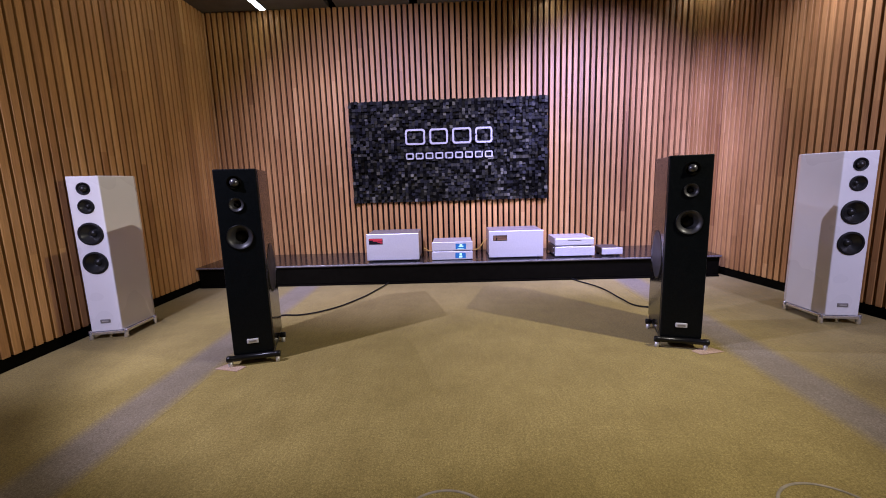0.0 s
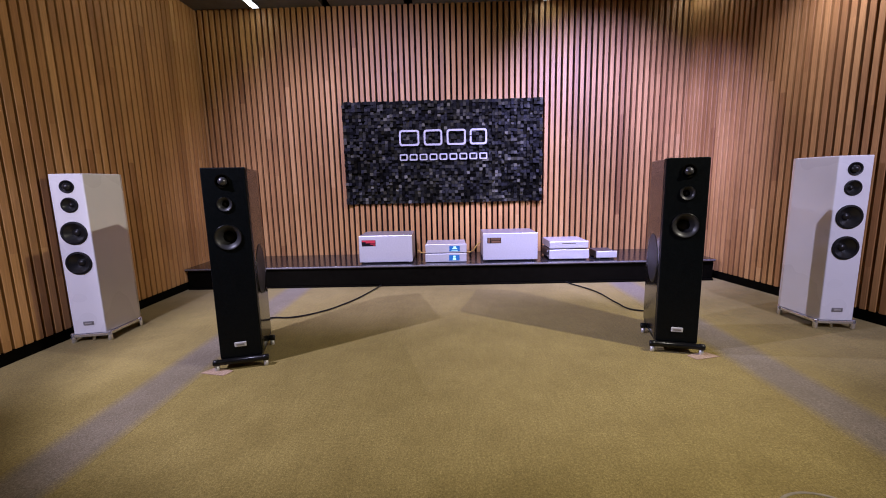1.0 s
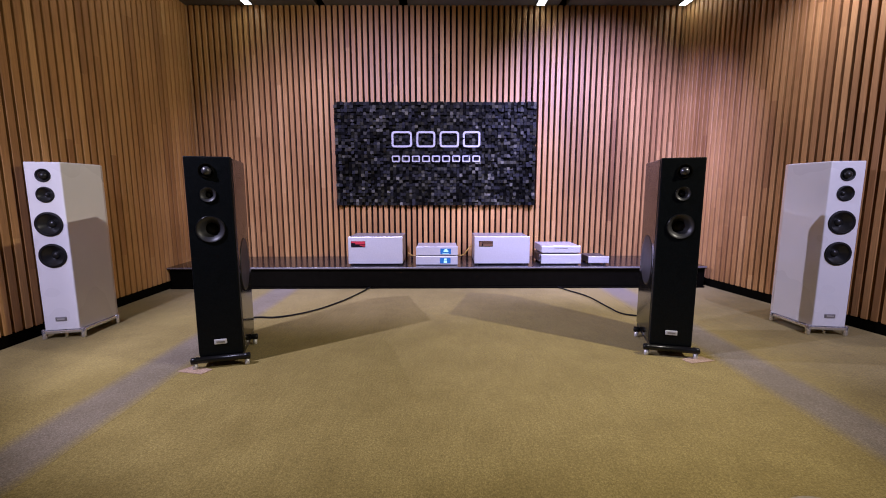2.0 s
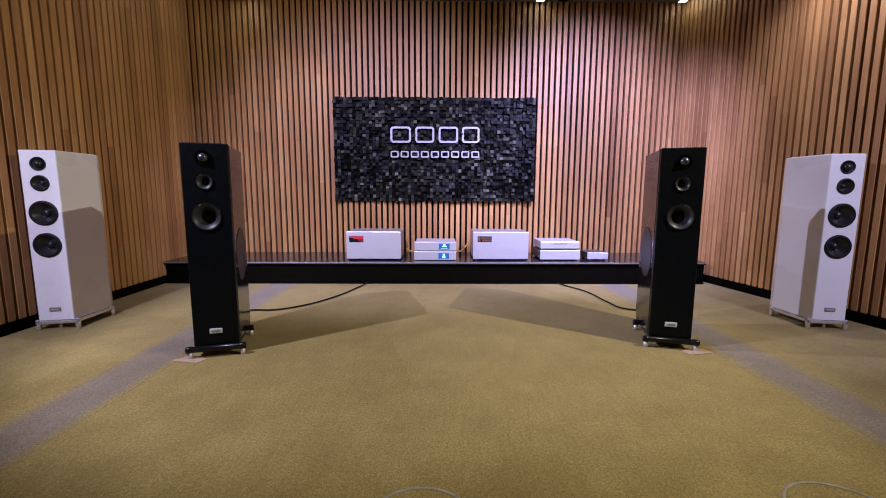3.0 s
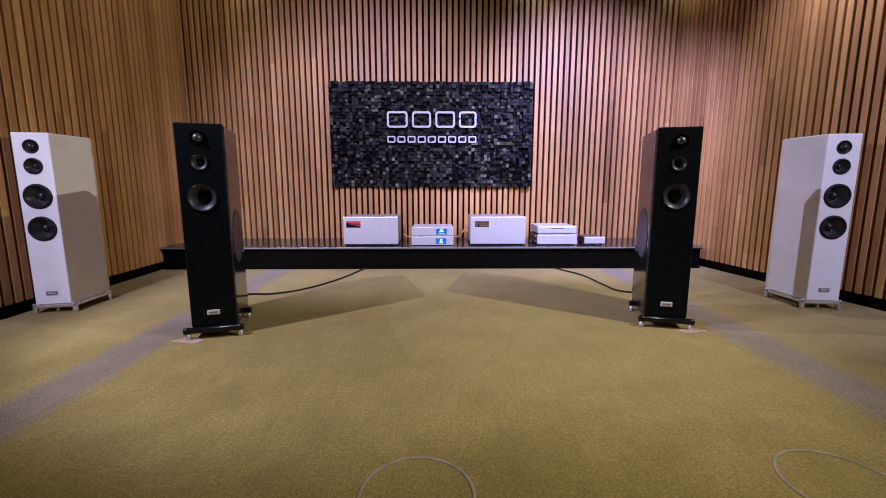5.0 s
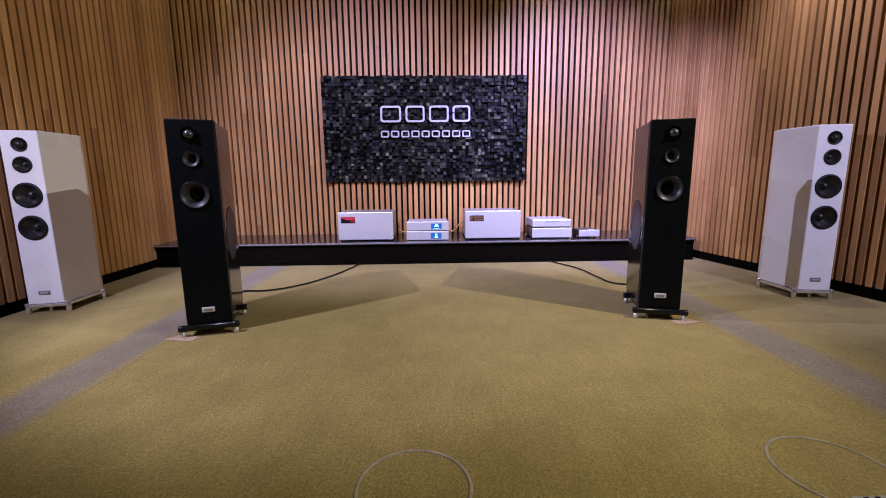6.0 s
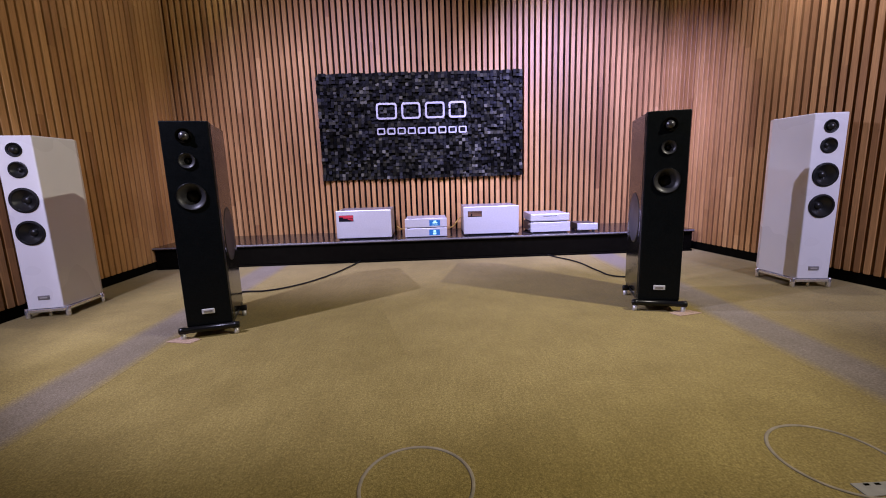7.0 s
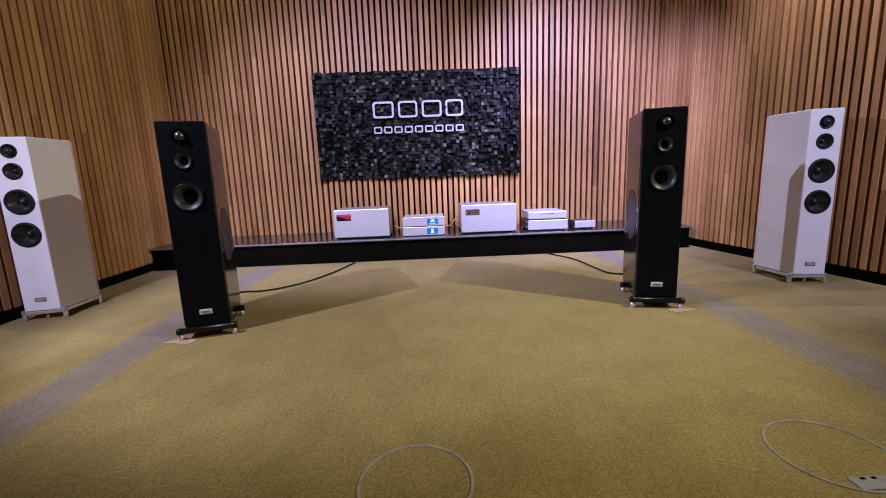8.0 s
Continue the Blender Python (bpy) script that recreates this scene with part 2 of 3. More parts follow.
def tube(name, points, radius, material, parent=None, label="", cyclic=False):
    """A round cable through points, as a mesh."""
    cu = bpy.data.curves.new(name, "CURVE")
    cu.dimensions, cu.bevel_depth, cu.bevel_resolution, cu.resolution_u = "3D", radius, 3, 12
    sp = cu.splines.new("BEZIER")
    sp.bezier_points.add(len(points) - 1)
    sp.use_cyclic_u = cyclic
    for bp, p in zip(sp.bezier_points, points):
        bp.co, bp.handle_left_type, bp.handle_right_type = p, "AUTO", "AUTO"
    tmp = bpy.data.objects.new(name, cu)
    me = bpy.data.meshes.new_from_object(tmp)
    bpy.data.objects.remove(tmp)
    me.name = name
    me.materials.clear()
    me.materials.append(material)
    for p in me.polygons:
        p.use_smooth = True
    ob = new(name, me)
    ob.parent = parent
    return tagged(ob, label)


# ---- plan ----
BACK = 4.50          # face of the slats on the end wall
HIGH = 2.565         # ceiling
LEFT0, LEFT1 = (-1.698, BACK), (-1.672, -3.0)
RIGHT0, RIGHT1 = (2.962, BACK), (4.17, -3.0)
SLAT, THICK = 0.0358, 0.036
SLAT_FOOT = 0.068
LEFT_PITCH, LEFT_GAP = 0.0600, 0.018     # spacing, and first gap from the corner
RIGHT_PITCH, RIGHT_GAP = 0.0533, 0.0236

# floor
floor = part("floor", box(-2.3, 4.9, -3.2, 4.9, -0.12, 0.0), CARPET)
tagged(floor, "olive tan tufted carpet with faint wear", "floor", kind="structure")
for x0, x1 in ((-0.795, -0.567), (2.050, 2.298)):
    s = part("carpet_strip", box(x0 - (x0 + x1) / 2 - 0.015, x1 - (x0 + x1) / 2 + 0.015, -2.9, 3.89, -0.01, 0.0006), STRIP)
    s.location.x = (x0 + x1) / 2
    tagged(s, "violet grey carpet strip inlaid in the olive carpet", "carpet", "carpet strips", "structure")


# walls: backing boards, skirting, slats
def wall_frame(a, b):
    """Pose with x along the wall from a to b, y into the wall; a lies to the left when one faces it."""
    return Matrix.Translation((a[0], a[1], 0)) @ Matrix.Rotation(math.atan2(b[1] - a[1], b[0] - a[0]), 4, "Z")


def slatted_wall(name, a, b, label):
    length = math.hypot(b[0] - a[0], b[1] - a[1])
    m = wall_frame(a, b)
    w = part(name, box(-0.05, length + 0.05, THICK, THICK + 0.12, -0.05, HIGH + 0.1), BACKING)
    w.matrix_world = m
    tagged(w, label, "wall", kind="structure")
    return w, m, length


wall_north, north_m, north_len = slatted_wall("wall_north", LEFT0, RIGHT0, "end wall of warm wooden slats over black felt")
wall_west, west_m, west_len = slatted_wall("wall_west", LEFT1, LEFT0, "side wall of warm brown wooden slats over black felt")
wall_east, east_m, east_len = slatted_wall("wall_east", RIGHT0, RIGHT1, "angled side wall of warm wooden slats over black felt")
# unseen wall added behind the camera, kept dark so black fronts mirror little light
wall_south = part("wall_south", box(-2.3, 4.9, -3.15, -3.0, -0.05, HIGH + 0.1), PLASTER)
tagged(wall_south, "unseen plain dark wall added to close the room", "wall", kind="structure")
for wall, m, length in ((wall_west, west_m, west_len), (wall_east, east_m, east_len)):
    k = part("baseboard", box(0.0, length, 0.003, THICK + 0.05, -0.01, SLAT_FOOT + 0.002, 0.003), BLACK_PAINT)
    k.matrix_world = m
    tagged(k, "black recessed skirting board below wooden slats", "baseboard", kind="structure")


# ceiling: boards with dark slots between them
def ceiling_mesh():
    bm = box(-2.3, 4.9, -3.2, 4.9, HIGH + 0.06, HIGH + 0.12)
    for f in bm.faces:
        f.material_index = 1
    edges = [-2.3, -0.445, 0.328, 1.82, 4.9]
    for x0, x1 in zip(edges, edges[1:]):
        box(x0 + 0.04, x1 - 0.04, -3.2, 4.9, HIGH, HIGH + 0.055, 0.0, bm)
    return bm


ceiling = part("ceiling", ceiling_mesh(), [CEILING, BACKING])
tagged(ceiling, "dark grey ceiling boards with black slots", "ceiling", kind="structure")


def linear_lamp(x, y0, y1, w):
    t = thing("ceiling_light", pose(x, 0, HIGH), "slim cool white linear light on the dark ceiling", "ceiling light", "ceiling lights")
    part("housing", box(-w / 2 - 0.008, w / 2 + 0.008, y0 - 0.008, y1 + 0.008, -0.022, 0.001, 0.003), DARK_METAL, t)
    part("diffuser", box(-w / 2, w / 2, y0, y1, -0.026, -0.004, 0.002), LAMP, t, "glowing white diffuser")


linear_lamp(-1.09, 3.54, 4.44, 0.06)
linear_lamp(1.597, 3.53, 4.45, 0.07)
linear_lamp(2.91, 3.92, 4.45, 0.06)

# platform along the end wall
platform = thing("platform", pose(0, 0, 0), "low black lacquered platform along the slatted wall", "platform")
SHELF_Z, SHELF_Y = 0.193, 3.885
part("top", box(-1.690, 2.985, SHELF_Y, BACK - 0.004, SHELF_Z - 0.022, SHELF_Z, 0.004), BLACK_LACQUER, platform, "glossy black top board")
part("fascia", box(-1.680, 2.980, SHELF_Y + 0.022, SHELF_Y + 0.045, 0.018, SHELF_Z - 0.024, 0.002), BLACK_PAINT, platform)
part("edge_trim", box(-1.688, 2.983, SHELF_Y - 0.003, SHELF_Y - 0.0005, SHELF_Z - 0.013, SHELF_Z - 0.001, 0.001), GREY_METAL, platform, "thin grey metal edge strip")
part("lip", box(-1.680, 2.980, SHELF_Y + 0.006, SHELF_Y + 0.045, 0.0, 0.016, 0.003), BLACK_PAINT, platform)
part("body", box(-1.670, 2.955, SHELF_Y + 0.047, BACK - 0.01, 0.0, SHELF_Z - 0.024), BLACK_PAINT, platform)


# ---- acoustic panel ----
def panel():
    x0, x1, z0, z1 = -0.343, 1.590, 0.705, 1.683
    y = BACK - 0.002
    t = thing("acoustic_panel", pose((x0 + x1) / 2, y, (z0 + z1) / 2), "black wooden block sound diffuser panel hung on slats", "wall panel")
    w, h = (x1 - x0) / 2, (z1 - z0) / 2
    part("board", box(-w, w, -0.018, 0.0, -h, h, 0.002), BACKING, t, "black backing board")
    rng = random.Random(5)
    nx, nz = 63, 32
    verts, faces = [], []
    for i in range(nx):
        for k in range(nz):
            ax, bx = -w + 2 * w * i / nx + 0.0006, -w + 2 * w * (i + 1) / nx - 0.0006
            az, bz = -h + 2 * h * k / nz + 0.0006, -h + 2 * h * (k + 1) / nz - 0.0006
            d = -0.020 - rng.choice((0.002, 0.008, 0.016, 0.026, 0.038)) - rng.random() * 0.006
            tx, tz = rng.uniform(-0.005, 0.005), rng.uniform(-0.005, 0.005)
            n = len(verts)
            verts += [(ax, -0.018, az), (bx, -0.018, az), (bx, -0.018, bz), (ax, -0.018, bz),
                      (ax, d - tx - tz, az), (bx, d + tx - tz, az), (bx, d + tx + tz, bz), (ax, d - tx + tz, bz)]
            faces += [(n + 4, n + 5, n + 6, n + 7), (n, n + 1, n + 5, n + 4), (n + 1, n + 2, n + 6, n + 5),
                      (n + 2, n + 3, n + 7, n + 6), (n + 3, n, n + 4, n + 7)]
    me = bpy.data.meshes.new("block_field")
    me.from_pydata(verts, [], faces)
    me.materials.append(BLOCK)
    ob = new("block_field", me)
    ob.parent = t
    tagged(ob, "uneven small black wood blocks, some coloured lighter as if lit", kind="stuff")
    # sign: plain silver shapes, a tall row over a low row
    cx, cz = (x0 + x1) / 2, (z0 + z1) / 2

    def loop(ax, bx, az, bz, s, name):
        bm = bmesh.new()
        rings = []
        for off, yy in ((0.0, -0.066), (s, -0.066), (s, -0.054), (0.0, -0.054)):
            X0, X1, Z0, Z1 = ax + off, bx - off, az + off, bz - off
            r = max(0.004, 0.028 * (bz - az) / 0.15 - off * 0.7)
            ring = []
            for ox, oz, a0 in ((X1 - r, Z1 - r, 0), (X0 + r, Z1 - r, 90), (X0 + r, Z0 + r, 180), (X1 - r, Z0 + r, 270)):
                for q in range(5):
                    a = radians(a0 + 22.5 * q)
                    ring.append(bm.verts.new((ox + r * math.cos(a) - cx, yy, oz + r * math.sin(a) - cz)))
            rings.append(ring)
        for A, B in zip(rings, rings[1:] + rings[:1]):
            for i in range(len(A)):
                j = (i + 1) % len(A)
                bm.faces.new((A[i], A[j], B[j], B[i]))
        bmesh.ops.recalc_face_normals(bm, faces=bm.faces[:])
        part(name, bm, LETTER, t, "raised silver shape")

    for ax, bx in ((0.202, 0.398), (0.440, 0.620), (0.662, 0.848), (0.885, 1.052)):
        loop(ax, bx, 1.259, 1.409, 0.018, "sign_shape")
    for i in range(9):
        ax = 0.202 + i * 0.0968
        loop(ax, ax + 0.076, 1.120, 1.182, 0.012, "small_sign_shape")
    return t


panel()


# ---- loudspeakers ----
def driver(name, parent, x, z, y, radius, cone_mat, ring_mat, depth, cap, cap_mat):
    """A round drive unit let into the front, which faces -y."""
    c = (x, y, z)
    ring = part(name, lathe([(radius, 0.003), (radius, -0.003), (radius * 0.96, -0.005), (radius * 0.90, -0.003), (radius * 0.86, -0.0065), (radius * 0.80, -0.003), (radius * 0.78, 0.002)], c), ring_mat, parent, "", True)
    part("cone", lathe([(radius * 0.79, -0.001), (radius * 0.62, depth * 0.4), (radius * 0.42, depth * 0.8), (cap * radius, depth)], c), cone_mat, ring, "", True)
    part("dust_cap", lathe([(cap * radius, depth), (cap * radius * 0.8, depth - cap * radius * 0.35), (cap * radius * 0.45, depth - cap * radius * 0.55), (0.0, depth - cap * radius * 0.62)], c), cap_mat, ring, "", True)
    return ring


def flared(name, parent, x, z, y, radius, material, depth, hole, cap_mat):
    """A drive unit with a smooth flared mouth that narrows to a dark throat."""
    c = (x, y, z)
    mouth = part(name, lathe([(radius * (hole + (1 - hole) * (1 - (k / 9)) ** 1.0), -0.003 + (depth + 0.003) * (k / 9) ** 1.6) for k in range(10)], c, 48), material, parent, "smooth grey flared mouth", True)
    part("rim", lathe([(radius * 1.06, 0.002), (radius * 1.06, -0.002), (radius * 1.03, -0.004), (radius, -0.003)], c, 48), SATIN_BLACK, mouth, "", True)
    part("dust_cap", lathe([(hole * radius, depth), (hole * radius * 0.75, depth - 0.004), (hole * radius * 0.4, depth - 0.007), (0.0, depth - 0.008)], c), cap_mat, mouth, "", True)
    return mouth


def tweeter(parent, x, z, y, radius, plate, dome):
    c = (x, y, z)
    ring = part("tweeter", lathe([(radius, 0.003), (radius, -0.003), (radius * 0.93, -0.004), (radius * 0.8, 0.001), (radius * 0.6, 0.004)], c), plate, parent, "", True)
    part("dome", lathe([(radius * 0.61, 0.004), (radius * 0.59, -0.003), (radius * 0.48, -0.0095), (radius * 0.30, -0.0145), (radius * 0.12, -0.0168), (0.0, -0.0172)], c, 28), dome, ring, "small glossy dome", True)
    return ring


def bored(ob, holes, y):
    """Bores round blind holes (x, z, radius, depth) into the front face at y of ob's mesh."""
    cutters = []
    for x, z, r, depth in holes:
        me = bpy.data.meshes.new("bore")
        bm = lathe([(0.0, -0.02), (r, -0.02), (r, depth), (0.0, depth)], (x, y, z), 40)
        bm.to_mesh(me)
        bm.free()
        c = new("bore", me)
        cutters.append(c)
        mod = ob.modifiers.new("bore", "BOOLEAN")
        mod.operation, mod.object, mod.solver = "DIFFERENCE", c, "EXACT"
    keep, ob.parent = ob.parent, None
    bpy.context.view_layer.update()
    me = bpy.data.meshes.new_from_object(ob.evaluated_get(bpy.context.evaluated_depsgraph_get()))
    ob.modifiers.clear()
    me.name = ob.name
    ob.data, ob.parent = me, keep
    for c in cutters:
        bpy.data.objects.remove(c)
    return ob


def badge(parent, x, z, y, dark):
    p = part("badge", box(x - 0.028, x + 0.028, y - 0.004, y + 0.002, z - 0.0125, z + 0.0125, 0.003), GREY_METAL if dark else BADGE, parent, "small plain metal badge")
    part("badge_bar", box(x - 0.018, x + 0.018, y - 0.0052, y - 0.003, z - 0.004, z + 0.004), BRUSHED if dark else GREY_METAL, p)


def black_speaker(m, inner):
    """inner: +1 when the side woofer is on local +x, -1 on local -x."""
    t = thing("loudspeaker", m, "tall gloss black floorstanding loudspeaker on outrigger feet", "loudspeaker", "black loudspeakers")
    w, y0, d = 0.098, 0.042, 0.385
    dx = -0.006 * inner
    part("cabinet", box(-w, w, y0 + 0.041, y0 + d, 0.054, 0.999, 0.004), PIANO_BLACK, t, "piano black lacquered cabinet")
    baffle = part("baffle", box(-w, w, y0, y0 + 0.040, 0.054, 1.002, 0.005), BLACK_BAFFLE, t, "satin black front baffle")
    bored(baffle, [(dx, 0.828, 0.0332, 0.030), (dx, 0.667, 0.0592, 0.036), (dx, 0.936, 0.031, 0.014)], y0)
    tweeter(t, dx, 0.936, y0 - 0.001, 0.034, BLACK_PAINT, DOME)
    flared("midrange", t, dx, 0.828, y0 - 0.001, 0.033, GREY_CONE, 0.018, 0.42, RUBBER)
    flared("woofer", t, dx, 0.667, y0 - 0.001, 0.059, GREY_CONE, 0.034, 0.46, RUBBER)
    s = inner * w
    side = part("side_woofer", lathe([(0.136, -0.001 * inner), (0.136, 0.0015 * inner), (0.132, 0.0025 * inner), (0.125, 0.0015 * inner), (0.0, 0.0012 * inner)], (s, y0 + 0.205, 0.465), 48, "x"), SIDE_CONE, t, "dark round side woofer", True)
    badge(t, 0, 0.122, y0, False)
    for yb in (0.026, 0.312):
        bar = lathe([(0.0, -0.130), (0.013, -0.130), (0.0165, -0.126), (0.0165, -0.104), (0.0145, -0.102), (0.0145, 0.102), (0.0165, 0.104), (0.0165, 0.126), (0.013, 0.130), (0.0, 0.130)], (0, yb, 0.043), 20, "x")
        part("outrigger", bar, SATIN_BLACK, t, "round black outrigger bar", True)
        for sx in (-1, 1):
            part("foot", lathe([(0.0, 0.0), (0.009, 0.0), (0.011, 0.004), (0.0115, 0.030), (0.0, 0.030)], (sx * 0.114, yb, 0), 18, "z"), BRUSHED, t, "silver foot", True)
    part("base_plate", box(-0.096, 0.096, 0.016, y0 + d - 0.012, 0.034, 0.0535, 0.002), SATIN_BLACK, t)
    return t


def white_speaker(m):
    t = thing("loudspeaker", m, "tall white lacquered floorstanding loudspeaker on chrome plinth", "loudspeaker", "white loudspeakers")
    w, wb, d = 0.085, 0.145, 0.27
    plan = [(-w, 0), (w, 0), (wb, d), (wb * 0.86, d + 0.06), (-wb * 0.86, d + 0.06), (-wb, d)]
    cab = part("cabinet", prism(plan, 0.054, 1.005, 0.005), WHITE_LACQUER, t, "white lacquered tapering cabinet")
    bored(cab, [(0, 0.826, 0.040, 0.030), (0, 0.663, 0.061, 0.036), (0, 0.485, 0.061, 0.036), (0, 0.931, 0.033, 0.014)], 0.0)
    tweeter(t, 0, 0.931, -0.001, 0.037, RUBBER, CONE)
    driver("midrange", t, 0, 0.826, -0.001, 0.044, CONE, RUBBER, 0.016, 0.30, CONE)
    driver("woofer", t, 0, 0.663, -0.001, 0.0685, CONE, RUBBER, 0.026, 0.32, CONE)
    driver("woofer", t, 0, 0.485, -0.001, 0.0685, CONE, RUBBER, 0.026, 0.32, CONE)
    badge(t, 0, 0.118, 0.0, True)
    base = [(-w - 0.003, -0.004), (w + 0.003, -0.004), (w + 0.018, 0.012), (wb + 0.006, d + 0.01), (wb * 0.86, d + 0.064), (-wb * 0.86, d + 0.064), (-wb - 0.006, d + 0.01), (-w - 0.018, 0.012)]
    part("plinth", prism(base, 0.034, 0.052, 0.003), CHROME, t, "polished chrome plinth")
    for x, y in ((-w - 0.012, 0.012), (w + 0.012, 0.012), (0, 0.03), (-wb, d), (wb, d)):
        part("foot", lathe([(0.0, 0.0), (0.012, 0.0), (0.013, 0.004), (0.013, 0.054), (0.011, 0.058), (0.0, 0.058)] if x else [(0.0, 0.0), (0.008, 0.0), (0.008, 0.034), (0.0, 0.034)], (x, y, 0), 20, "z"), CHROME, t, "chrome foot", True)
    return t


black_speaker(pose(-0.387, 2.232, 0, 0, 0, 16.5), 1)
black_speaker(pose(1.837, 2.333, 0, 0, 0, -15.5), -1)
white_speaker(pose(-1.511, 2.658, 0, 0, 0, 12))
white_speaker(pose(2.934, 2.665, 0, 0, 0, -9))


# ---- hi-fi units on the platform ----
def feet(t, w, d, h):
    for sx in (-1, 1):
        for y in (0.03, d - 0.03):
            part("foot", lathe([(0.0, 0.0), (0.013, 0.0), (0.014, 0.003), (0.014, h), (0.0, h)], (sx * (w / 2 - 0.03), y, 0), 16, "z"), DARK_METAL, t)


CASES = {"power_amplifier": CASE_METAL, "network_player": BRUSHED, "preamplifier": DARK_METAL, "disc_player": BRUSHED, "phono_stage": DARK_METAL}


def unit(name, x0, x1, y0, z0, h, d, foot, label, bevel=0.006):
    t = thing(name, pose((x0 + x1) / 2, y0, z0), label, "hi-fi unit", "hi-fi units on the platform")
    w = x1 - x0
    if foot:
        feet(t, w, d, foot + 0.001)
    part("case", box(-w / 2 + 0.006, w / 2 - 0.006, 0.0165, d, foot, foot + h - 0.003, 0.003), CASES[name], t)
    part("front_panel", box(-w / 2, w / 2, 0.0, 0.016, foot - 0.002, foot + h, bevel), BRUSHED, t, "silver front panel")
    return t


def display(t, x0, x1, z0, z1, glass, lit):
    p = part("display", box(x0, x1, -0.002, 0.003, z0, z1, 0.001), glass, t)
    for ax, bx, az, bz, mt in lit:
        part("display_mark", box(x0 + ax * (x1 - x0), x0 + bx * (x1 - x0), -0.0036, -0.0021, z0 + az * (z1 - z0), z0 + bz * (z1 - z0)), mt, p)


Z0 = SHELF_Z
a = unit("power_amplifier", -0.145, 0.336, 3.972, Z0, 0.241, 0.36, 0.014, "large silver power amplifier with a red lit display")
display(a, -0.213, -0.088, 0.160, 0.215, SCREEN, [(0.02, 0.98, 0.72, 0.97, RED), (0.30, 0.98, 0.52, 0.70, RED), (0.62, 0.98, 0.30, 0.42, RED), (0.80, 0.98, 0.10, 0.16, RED)])
a = unit("power_amplifier", 0.967, 1.456, 3.972, Z0, 0.241, 0.36, 0.014, "large silver power amplifier with a dim brown display")
display(a, -0.205, -0.082, 0.165, 0.215, SCREEN, [(0.03, 0.20, 0.10, 0.90, AMBER), (0.24, 0.97, 0.55, 0.70, AMBER), (0.30, 0.97, 0.10, 0.45, AMBER), (0.24, 0.97, 0.78, 0.92, AMBER)])
a = unit("network_player", 0.450, 0.820, 3.972, Z0, 0.074, 0.30, 0.006, "slim silver network player with a blue screen", 0.004)
display(a, 0.028, 0.122, 0.016, 0.066, BLUE, [(0.36, 0.66, 0.12, 0.45, ICE), (0.40, 0.62, 0.55, 0.88, ICE)])
a = unit("network_player", 0.452, 0.821, 3.972, Z0 + 0.081, 0.077, 0.30, 0.008, "slim silver network player stacked on another, blue screen", 0.004)
display(a, 0.030, 0.124, 0.018, 0.068, BLUE, [(0.40, 0.64, 0.5, 0.9, ICE), (0.30, 0.74, 0.42, 0.62, ICE), (0.2, 0.8, 0.1, 0.16, ICE)])
a = unit("preamplifier", 1.560, 1.914, 3.972, Z0, 0.083, 0.32, 0.012, "flat silver fronted preamplifier with a dark case", 0.004)
for z in (0.03, 0.075):
    part("knob", lathe([(0.0, -0.010), (0.010, -0.010), (0.011, -0.002), (0.011, 0.0)], (-0.1725, 0.06, z), 16, "x"), CHROME, a)
a = unit("disc_player", 1.560, 1.907, 3.972, Z0 + 0.096, 0.066, 0.32, 0.010, "flat silver disc player stacked on the preamplifier", 0.009)
part("disc_slot", box(-0.06, 0.06, -0.0015, 0.004, 0.052, 0.056), SCREEN, a)
a = unit("phono_stage", 1.979, 2.163, 3.972, Z0, 0.058, 0.22, 0.016, "small silver fronted box with a dark case", 0.004)

# cables
t = tube("power_cable", [(0.06, 3.93, 0.012), (0.01, 3.74, 0.010), (-0.135, 3.343, 0.010), (-0.277, 3.135, 0.010), (-0.43, 3.035, 0.010), (-0.57, 3.03, 0.010), (-0.64, 2.88, 0.03), (-0.53, 2.65, 0.10)], 0.0056, CABLE)
tagged(t, "black cable snaking over the carpet to a loudspeaker", "cable", "loudspeaker cables")
t = tube("power_cable", [(1.68, 3.95, 0.012), (1.712, 3.85, 0.010), (1.835, 3.58, 0.010), (1.883, 3.236, 0.010), (1.916, 3.085, 0.010), (2.01, 3.03, 0.010), (2.05, 2.90, 0.03), (1.95, 2.74, 0.10)], 0.0056, CABLE)
tagged(t, "black cable snaking over the carpet to a loudspeaker", "cable", "loudspeaker cables")
for pts in ([(0.36, 4.30, 0.255), (0.41, 4.26, 0.235), (0.46, 4.27, 0.24)], [(0.81, 4.26, 0.235), (0.88, 4.24, 0.245), (0.93, 4.22, 0.305), (0.985, 4.33, 0.335)]):
    t = tube("signal_cable", pts, 0.006, YELLOW)
    tagged(t, "thin yellow signal cable between silver hi-fi units", "cable", "signal cables")


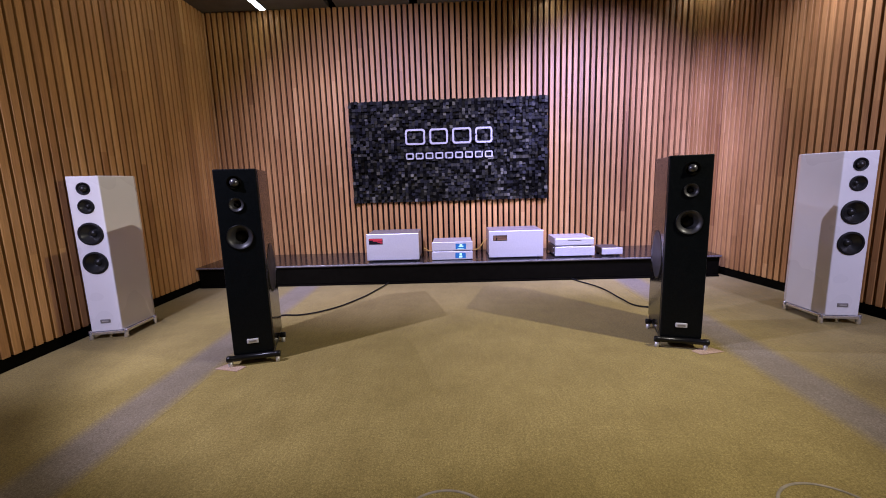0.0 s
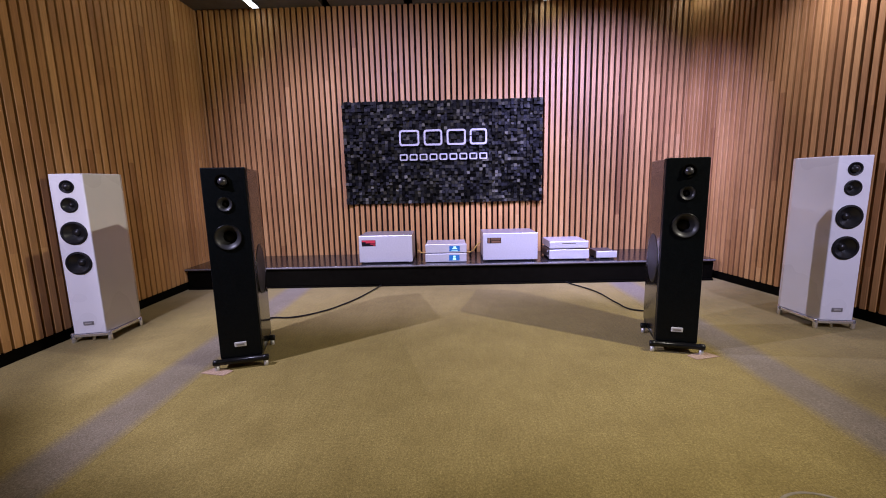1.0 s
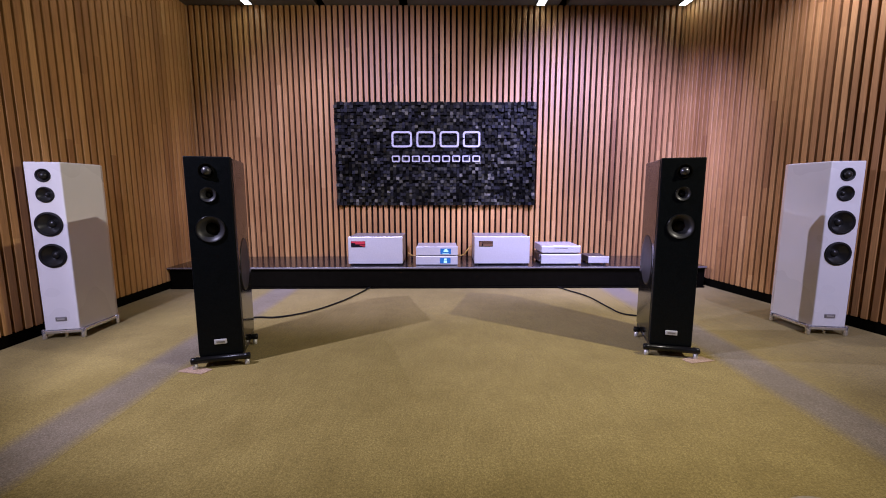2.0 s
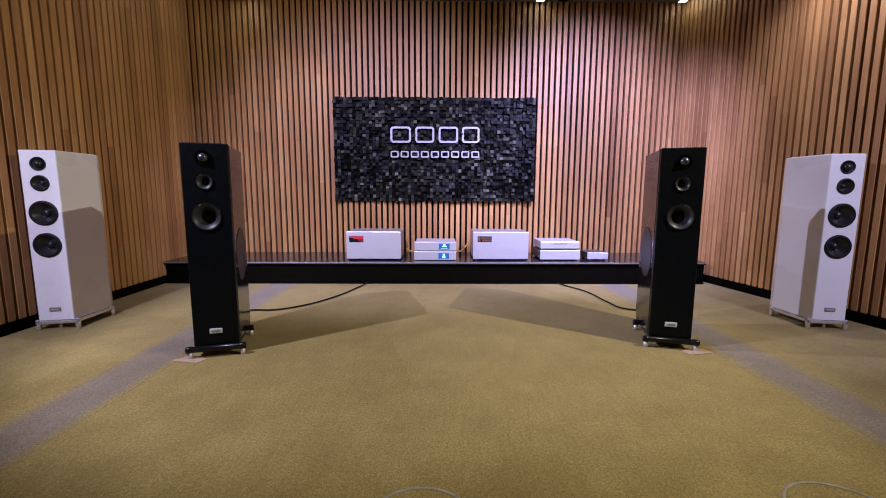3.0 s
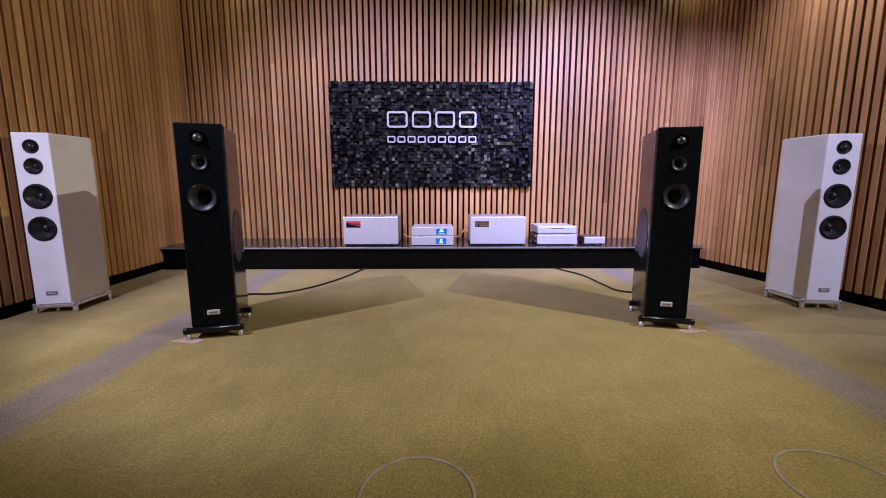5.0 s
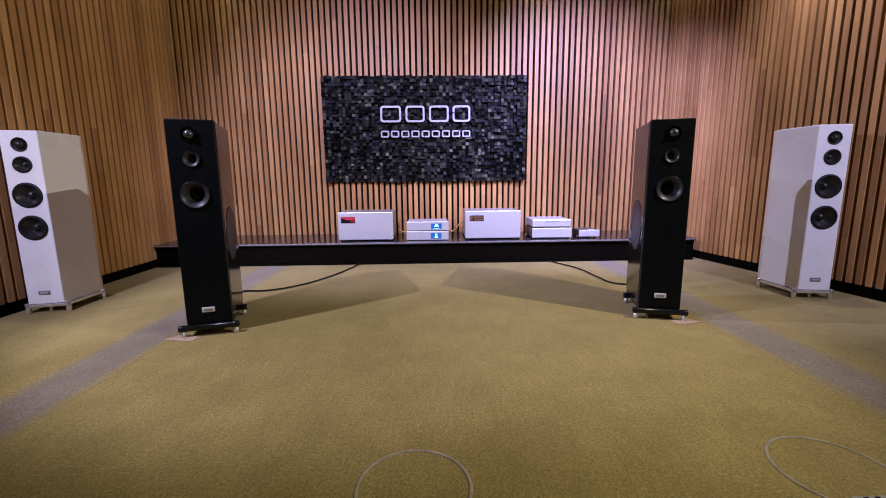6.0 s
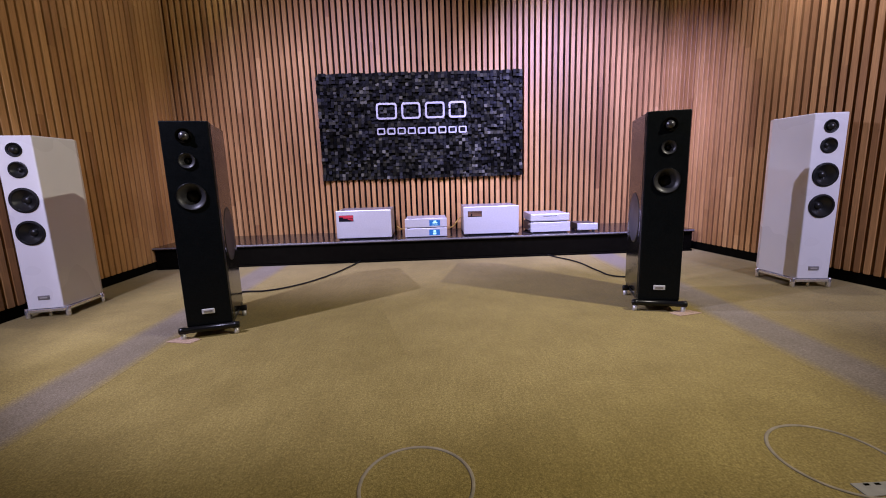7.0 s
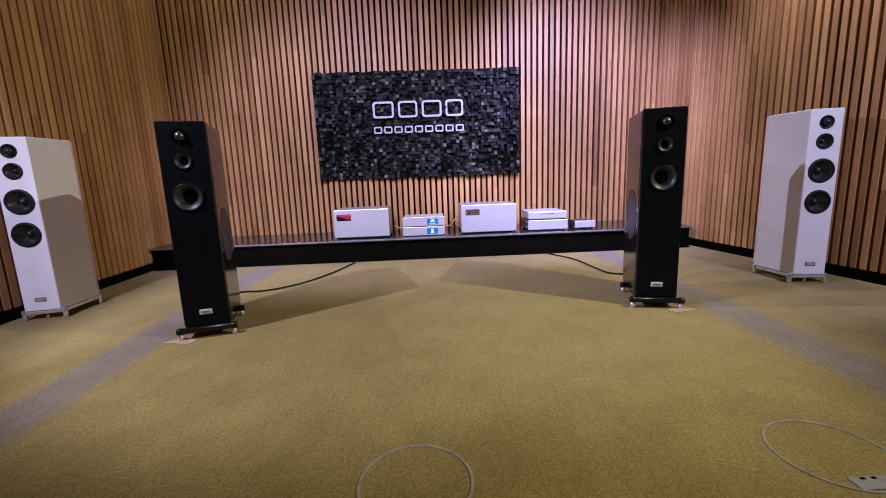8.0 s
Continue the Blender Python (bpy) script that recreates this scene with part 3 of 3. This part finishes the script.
# ---- floor outlets and carpet patches ----
def floor_outlet(x, y, plate):
    t = thing("floor_outlet", pose(x, y, 0), "round carpet filled floor outlet with a thin pale rim", "floor outlet", "floor outlets")
    part("rim", lathe([(0.1415, -0.004), (0.1415, 0.0012), (0.1395, 0.0021), (0.1345, 0.0021), (0.1325, 0.0012), (0.1325, -0.004)], (0, 0, 0), 64, "z"), RIM, t, "thin dull pale rim", True)
    if plate:
        p = part("latch_plate", box(-0.050, 0.040, -0.128, -0.088, -0.002, 0.0025, 0.001), PALE_PLATE, t, "pale metal latch plate")
        for sx in (-0.018, 0.008):
            part("latch_slot", box(sx - 0.006, sx + 0.006, -0.098, -0.092, 0.0020, 0.0034), BLACK_PAINT, p)


floor_outlet(0.626, 1.207, False)
floor_outlet(1.676, 1.225, True)
for x, y, mirror in ((-0.505, 2.215, 1), (1.965, 2.315, -1)):
    pts = [(-0.070 * mirror, -0.015), (0.060 * mirror, -0.045), (0.085 * mirror, 0.005), (0.02 * mirror, 0.035), (-0.035 * mirror, 0.040)]
    if mirror < 0:
        pts = pts[::-1]
    p = part("carpet_patch", prism([(x + a, y + b) for a, b in pts], -0.004, 0.003), PATCH)
    tagged(p, "pinkish beige carpet scrap beside the loudspeaker foot", "carpet patch", "carpet patches")


# ---- slats ----
def slat_mesh(width, z0, z1):
    bm = box(0, width, 0, THICK, z0, z1, 0.0025, segments=1)
    me = bpy.data.meshes.new("slat")
    bm.to_mesh(me)
    bm.free()
    me.materials.append(WOOD)
    return me


def slats(wall, start, stop, pitch, width, z0):
    """Slats along a wall, between two distances along it."""
    me = slat_mesh(width, z0, HIGH - 0.003)
    s = start
    while s < stop:
        ob = new("slat", me)
        ob.parent = wall
        ob.location = (s, 0, 0)
        s += pitch


slats(wall_north, 0.025 - 0.0558, north_len + 0.01, 0.05576, SLAT, 0.02)
slats(wall_west, (west_len - LEFT_GAP + 0.0075) % LEFT_PITCH, west_len + 0.03, LEFT_PITCH, 0.045, SLAT_FOOT)
slats(wall_east, RIGHT_GAP + 0.007 - RIGHT_PITCH, east_len, RIGHT_PITCH, 0.0365, SLAT_FOOT)
